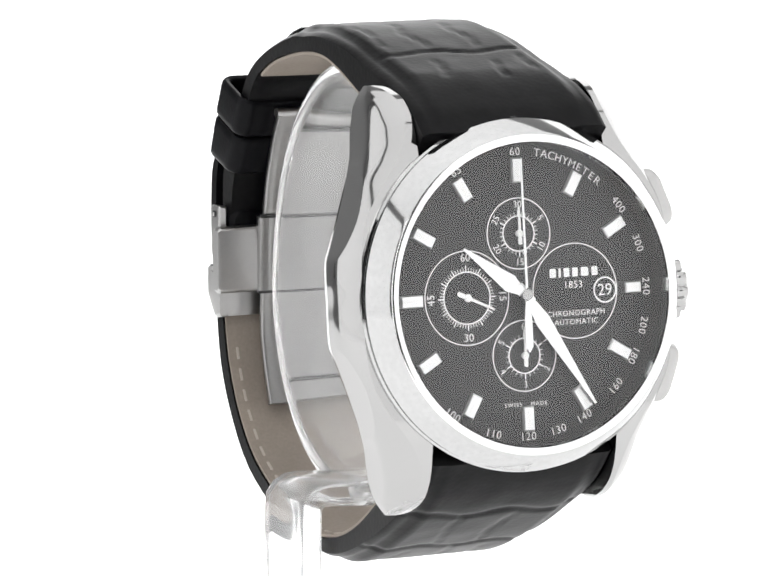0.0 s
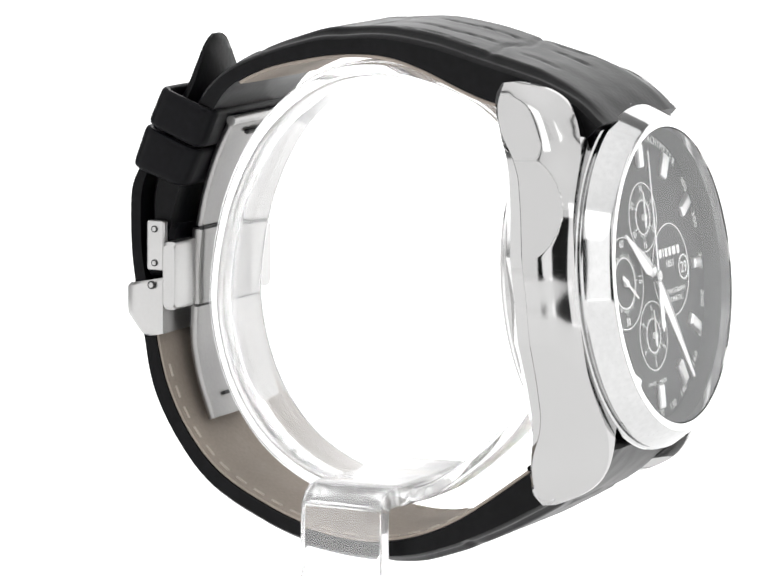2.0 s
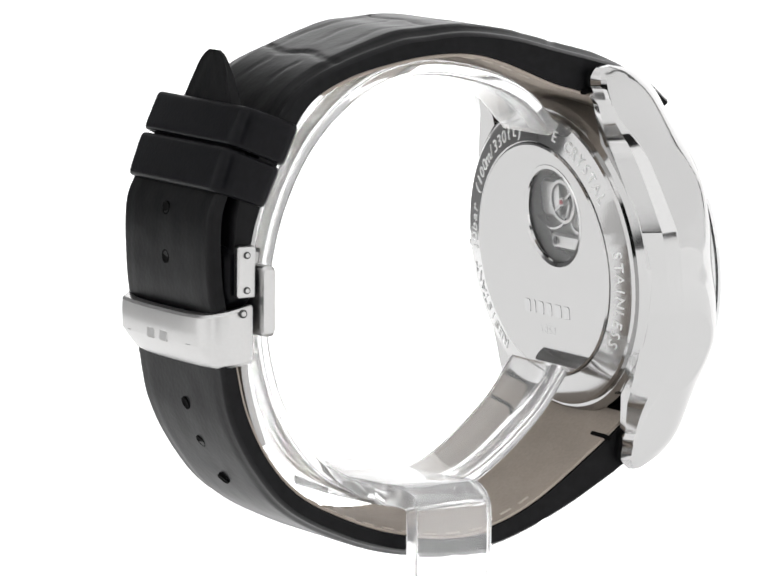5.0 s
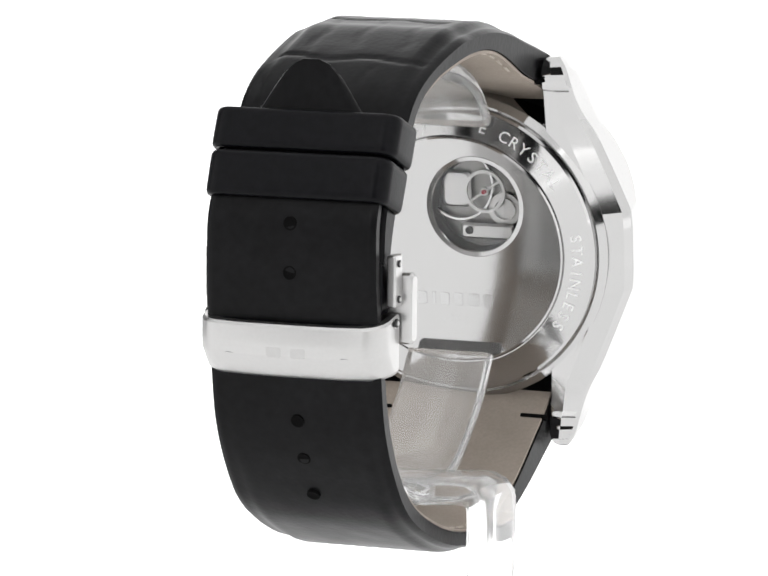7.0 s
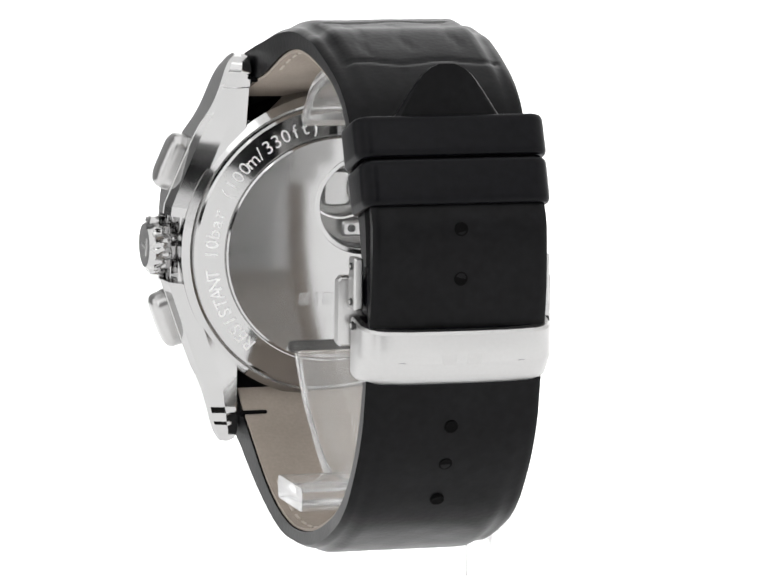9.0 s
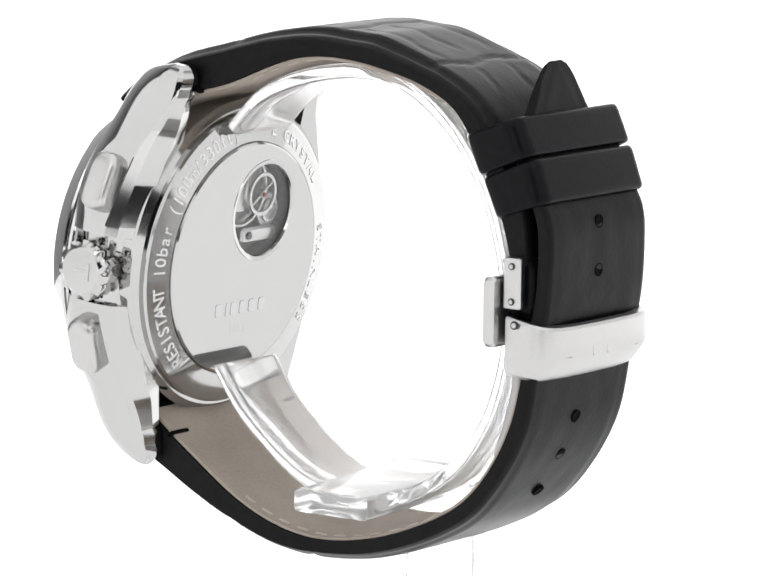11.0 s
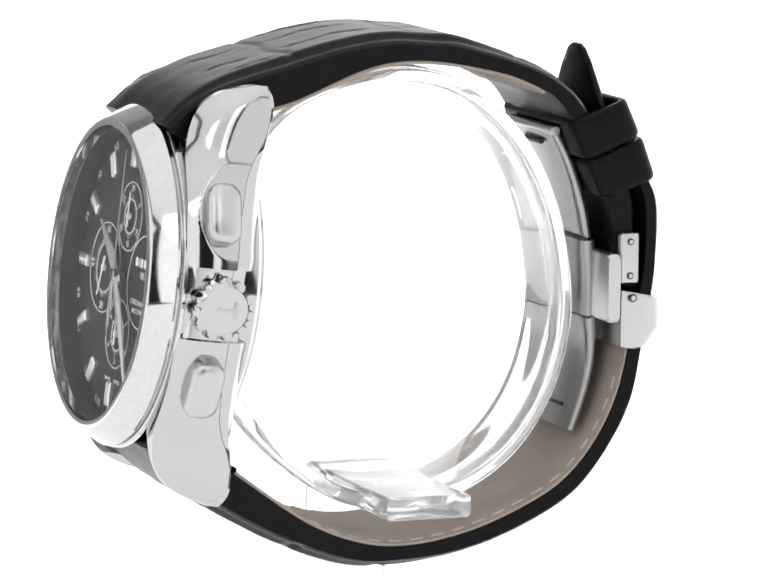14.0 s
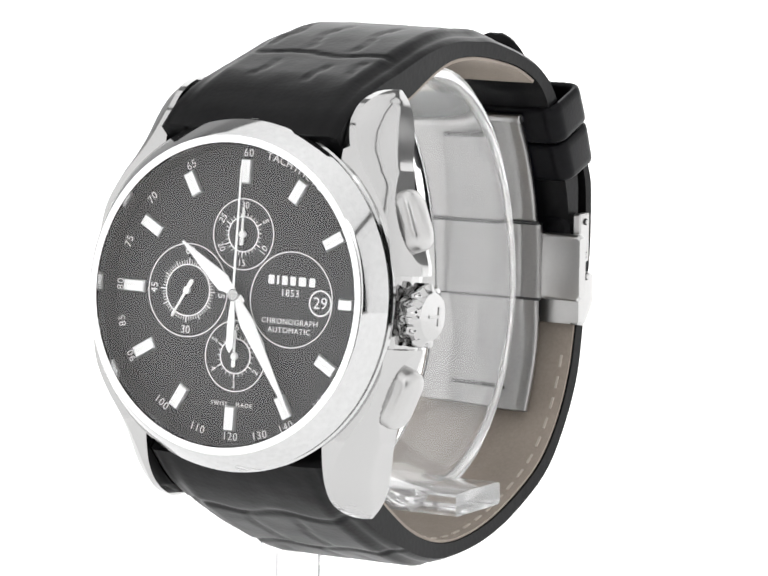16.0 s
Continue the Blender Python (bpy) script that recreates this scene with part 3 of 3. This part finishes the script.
def strap():
    n = 150
    upper, under = strap_mesh(UP_OUT, UP_IN, [(0, 23.6), (0.1, 23.5), (0.14, 23.1), (0.3, 22.7), (0.7, 21.3), (1, 20.5)], [(0, 0.1), (0.06, 0.3), (0.15, 0.8), (0.5, 0.9), (0.72, 0.4), (0.85, 0.1), (1, 0)],
                              [("across", 0.236, -0.8, 0.85), ("across", 0.44, -0.6, 0.7), ("along", -0.36, 0.13, 0.21), ("along", 0.28, 0.12, 0.20), ("along", 0.66, 0.14, 0.22),
                               ("along", 0.34, 0.245, 0.40), ("along", -0.25, 0.25, 0.40), ("along", -0.68, 0.26, 0.40), ("across", 0.63, -0.85, 0.85), ("along", 0.3, 0.645, 0.72), ("along", -0.32, 0.645, 0.72), ("along", 0.05, 0.45, 0.60), ("along", 0.52, 0.44, 0.62), ("along", -0.5, 0.44, 0.60)], n)
    band = strap_part("upper_strap", upper, LEATHER, watch, "padded black crocodile-embossed leather strap", sharp=50)
    strap_part("lining", lining_mesh(under, 9, 104), LINING, band, "taupe leather lining")
    strap_part("stitching", stitch_mesh(under, 34, 62, 1.2, -0.24), THREAD, band)
    strap_part("strap_end", box(-10.3, 10.3, 24.3, 27.9, -3.2, 4.0, 0.5), SMOOTH_LEATHER, band, "folded leather end held by the clasp")
    n = 240
    lower, under = strap_mesh(LOW_OUT, LOW_IN, [(0, 23.6), (0.06, 23.5), (0.1, 23.1), (0.2, 22.6), (0.45, 21.2), (0.75, 21.0), (0.84, 20.8), (1, 20.4)],
                              [(0, 0.1), (0.04, 0.3), (0.1, 0.8), (0.3, 0.9), (0.42, 0.6), (0.55, 0.25), (0.65, 0.1), (1, 0.05)],
                              [("across", 0.09, -0.95, 0.95), ("across", 0.19, -0.95, 0.95), ("across", 0.30, -0.9, 0.9), ("along", -0.3, 0.09, 0.19), ("along", 0.25, 0.09, 0.19),
                               ("along", 0.05, 0.19, 0.3), ("along", -0.5, 0.2, 0.3), ("along", 0.5, 0.2, 0.3), ("along", 0.0, 0.3, 0.38)], n, point=True)
    band = strap_part("lower_strap", lower, LEATHER, watch, "long black leather strap with punched holes", sharp=50)
    strap_part("lining", lining_mesh(under, 9, 168), LINING, band, "taupe leather lining")
    strap_part("stitching", stitch_mesh(under, 40, 150, 1.5, -0.3), THREAD, band)
    for y, z, a in ((30.2, 7.7, 3), (30.25, 2.0, 0), (27.5, -15.6, -22), (25.4, -20.3, -34), (22.4, -25.1, -45)):
        m = Matrix.Translation((0, y, z)) @ pose(0, 0, 0, a)
        strap_part("strap_hole", lathe([(0.02, -0.04), (0.6, -0.04), (0.72, 0.02), (0.8, 0.0), (0.84, -0.5), (0.02, -0.5)], 28), HOLE, band, m=m)


strap()


def notches():
    for side in (-1, 1):
        for y, z, a in ((-23.75, -22.15, 38), (-20.2, 19.95, -18)):
            strap_part("spring_bar_notch", moved(slab(3.4, 1.0, 0.5, 0.25, 0.1), Matrix.Translation((side * 10.2, y, z)) @ pose(0, 0, 0, 90 + a)), HOLE, watch)


notches()


def keeper(p_out, p_in, q_out, q_in, half, thick=1.1):
    """A loop of leather round both straps: outer and inner places of its upper and lower rim."""
    rings = []
    upper_o, upper_i, low_o, low_i = (Vector((0, *p)) for p in (p_out, p_in, q_out, q_in))
    loops = []
    for t, ease in ((0, 0.4), (0.03, 0.17), (0.09, 0.03), (0.2, 0), (0.5, 0), (0.8, 0), (0.91, 0.03), (0.97, 0.17), (1, 0.4)):
        o, i = upper_o.lerp(low_o, t), upper_i.lerp(low_i, t)
        mid, d = (o + i) / 2, (o - i)
        depth, way = d.length, d.normalized()
        def outline(grow):
            return [tuple(mid + way * (b * 1.0) + Vector((a, 0, 0))) for a, b in rounded(2 * half - 0.5 + 2 * grow, depth + 2 * grow, max(0.6, 2.0 + grow), 8)]
        loops.append((outline(-ease), outline(-thick + ease)))
    rings = [a for a, _ in loops] + [b for _, b in reversed(loops)]
    data = loft(rings + [rings[0]], caps=False)
    return strap_part("keeper", data, SMOOTH_LEATHER, watch, "plain black leather keeper loop", sharp=40)


keeper((25.7, 20.4), (18.2, 17.6), (27.7, 16.0), (20.2, 13.0), 11.7)
keeper((28.05, 15.7), (20.5, 12.75), (29.9, 10.7), (22.6, 8.2), 11.5)


def clasp():
    # curved bar that clamps the strap
    def u_ring(z, k, grow):
        back = (31.0 if z > -6.3 else 31.0 - 0.55 * (-6.3 - z)) - 0.02 * (z + 4.5) ** 2 + grow
        half, front = 11.5 + grow, 25.0 - grow * 0.3
        out = [(-half, front)]
        r = 3.0
        for i in range(9):
            a = radians(180 - 90 * i / 8)
            out.append((-half + r + r * math.cos(a), back - r + r * math.sin(a) - 0.0))
        for i in range(1, 8):
            x = -half + r + (2 * half - 2 * r) * i / 8
            out.append((x, back + 0.35 * (1 - (x / half) ** 2)))
        for i in range(9):
            a = radians(90 - 90 * i / 8)
            out.append((half - r + r * math.cos(a), back - r + r * math.sin(a)))
        out.append((half, front))
        return [(x, y, z - 0.2 * (y - 25.0)) for x, y in out]
    zs = (-2.7, -3.0, -4.6, -6.2, -6.4, -8.0, -9.1, -9.5)
    outer = [u_ring(z, 0, -0.2 if z in (zs[0], zs[-1]) else 0) for z in zs]
    inner = [u_ring(z, 0, -1.0) for z in reversed(zs)]
    bar = strap_part("clasp_bar", loft(outer + inner + [outer[0]], caps=False), SATIN, watch, "brushed steel clasp bar over the strap", sharp=26)
    strap_part("clasp_mark", join(*[box(x - 0.9, x + 0.9, 30.9, 31.33, -7.75, -6.55, 0.03) for x in (-1.5, 1.5)]), SATIN, bar)
    # grey strips painted along the bar's bend for its dark reflection
    for x0, x1 in ((-7.6, -2.7), (2.7, 7.6)):
        reflection_line = []
        for i in range(9):
            x = x0 + (x1 - x0) * i / 8
            y, h = 30.91 + 0.35 * (1 - (x / 11.5) ** 2), 0.08 * min(1, 0.2 + min(i, 8 - i) / 2)
            reflection_line.append([(x, y + b, -7.42 + a) for a, b in ((-h, -0.3), (h, -0.3), (h, 0), (-h, 0))])
        strap_part("reflection_line", loft(reflection_line), REFLECTION_GREY, bar, "dull grey strip along the clasp bar's bend, a painted dark reflection")
    for side in (-1, 1):
        link = strap_part("clasp_link", box(side * 11.2 - 0.55, side * 11.2 + 0.55, 24.7, 27.1, -1.8, 4.2, 0.2), SATIN, watch, "steel link plate with two pins")
        for y, z in ((25.95, 3.2), (25.95, -0.9)):
            # dark disc that shows as a ring round the lighter head
            strap_part("pin", moved(disc(0.42, 0, 0.3, 20, 0.08), Matrix.Translation((side * 11.95, y, z)) @ pose(0, 0, 0, 0, 0, 90 * side)), DARK_STEEL_AND_SHADE, link)
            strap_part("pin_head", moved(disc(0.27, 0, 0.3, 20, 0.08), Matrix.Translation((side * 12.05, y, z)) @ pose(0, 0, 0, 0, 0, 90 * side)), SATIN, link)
        strap_part("pin", moved(disc(0.5, 0, 0.3, 20, 0.08), Matrix.Translation((side * 11.9, 26.4, -3.6)) @ pose(0, 0, 0, 0, 0, 90 * side)), DARK_STEEL_AND_SHADE, bar)
        strap_part("pin_head", moved(disc(0.32, 0, 0.3, 20, 0.08), Matrix.Translation((side * 12.0, 26.4, -3.6)) @ pose(0, 0, 0, 0, 0, 90 * side)), SATIN, bar)
        out = [[(side * x, 23.5 + y * k, -2.25 + z * k) for y, z in rounded(1.7, 8.2, 0.5, 4)] for x, k in ((6.8, 1), (12.4, 1), (12.8, 0.9))]
        strap_part("release_button", loft(out), SATIN, watch, "curved steel release button")
    # folding blades inside the strap
    def bent(points, half, t, n=20):
        c = spline(points, n)
        rings = []
        for i in range(n):
            d = c[min(i + 1, n - 1)] - c[max(i - 1, 0)]
            nrm = Vector((0, -d[1], d[0])).normalized()
            o = Vector((0, *c[i]))
            rings.append([tuple(o + nrm * b + Vector((a, 0, 0))) for a, b in rounded(2 * half, t, t * 0.35, 2)])
        return loft(rings)
    strap_part("upper_blade", bent([(18.0, 16.4), (20.2, 12.0), (21.8, 7.0), (22.6, 3.2)], 6.8, 1.1), BLADE, watch, "curved folding clasp blade")
    strap_part("middle_blade", bent([(22.5, 2.9), (22.9, -2.0), (22.9, -6.2)], 7.5, 1.6), BLADE, watch, "curved folding clasp blade")
    strap_part("lower_blade", bent([(23.2, -6.5), (23.3, -11.0), (22.4, -15.5), (20.8, -20.2)], 6.8, 1.1), BLADE, watch, "curved folding clasp blade")
    # solid dark bars in place of cut slots and seams
    for half, y, z, a in ((3.2, 17.75, 14.4, 26), (7.4, 21.75, 3.05, 0), (7.4, 22.35, -6.35, 0), (3.4, 20.75, -17.4, -22)):
        strap_part("clasp_slot", moved(slab(2 * half, 0.45, 0.5, 0.1, 0.05), Matrix.Translation((0, y, z)) @ pose(0, 0, 0, a)), DARK_STEEL_AND_SHADE, watch)
    strap_part("hinge_pin", moved(disc(0.6, -7.0, 7.0, 20, 0.1), Matrix.Translation((0, 18.1, 16.2)) @ pose(0, 0, 0, 0, 0, 90)), SATIN, watch)


clasp()


# ---- the clear stand ----
def stand():
    base = tagged(empty("watch_stand"), "clear acrylic watch stand with a C-shaped cuff", "stand")
    def bent(points, x0, x1, t, n, r=0.35):
        c = spline(points, n)
        rings = []
        for i in range(n):
            d = c[min(i + 1, n - 1)] - c[max(i - 1, 0)]
            nrm = Vector((0, -d[1], d[0])).normalized()
            o = Vector(((x0 + x1) / 2, *c[i]))
            rings.append([tuple(o + nrm * b + Vector((a, 0, 0))) for a, b in rounded(x1 - x0, t, r, 3)])
        return loft(rings)
    cuff = [(-19.8, 15.0), (-15.5, 19.3), (-9.5, 22.0), (-2, 23.3), (4.5, 22.4), (10, 19.4), (15.0, 14.2), (18.6, 7.0), (20.4, -1), (20.5, -8), (18.2, -16),
            (13.5, -22.6), (7, -26.7), (0, -28.0), (-6, -27.4), (-11, -25.0), (-17.6, -19.5), (-21.5, -14.3)]
    ob = part("cuff", bent(cuff, -5.5, 5.5, 1.9, 90, 0.6), ACRYLIC, base, "clear curved acrylic cuff")
    ob.visible_shadow = False
    # arm and post bent out of one strip
    path = [(12.3, -27.6), (6, -27.6), (0, -27.5), (-6, -27.3), (-10.6, -27.0), (-12.4, -27.5), (-13.1, -29.2), (-13.1, -40), (-13.1, -74)]
    c = spline(path, 70)
    rings = []
    for i in range(70):
        d = c[min(i + 1, 69)] - c[max(i - 1, 0)]
        nrm = Vector((-d[1], 0, d[0])).normalized()
        o = Vector((c[i][0], c[i][0] * 0.045, c[i][1]))
        rings.append([tuple(o + nrm * b + Vector((0, a, 0))) for a, b in rounded(10.6, 2.8, 0.5, 3)])
    ob = part("post", loft(rings), ACRYLIC, base, "clear bent acrylic post")
    ob.visible_shadow = False
    ob = part("foot", box(-26, 26, -24, 24, -75.8, -72.6, 0.5), ACRYLIC, base, "clear acrylic foot plate")
    ob.visible_shadow = False
    return base


STAND = stand()


def motions():
    rows = [(0.5 * i, turn_pose(0.5 * i)) for i in range(33)]
    walk(watch, rows)
    walk(STAND, rows)
    hub = FACE @ Matrix.Translation((-7.0, 0, 0))
    hub.translation *= MM
    walk(SECONDS, [(t, hub @ pose(0, 0, 0, 0, 114 + 6.0 * t, 0)) for t in (0, 4, 8, 12, 16)])


motions()
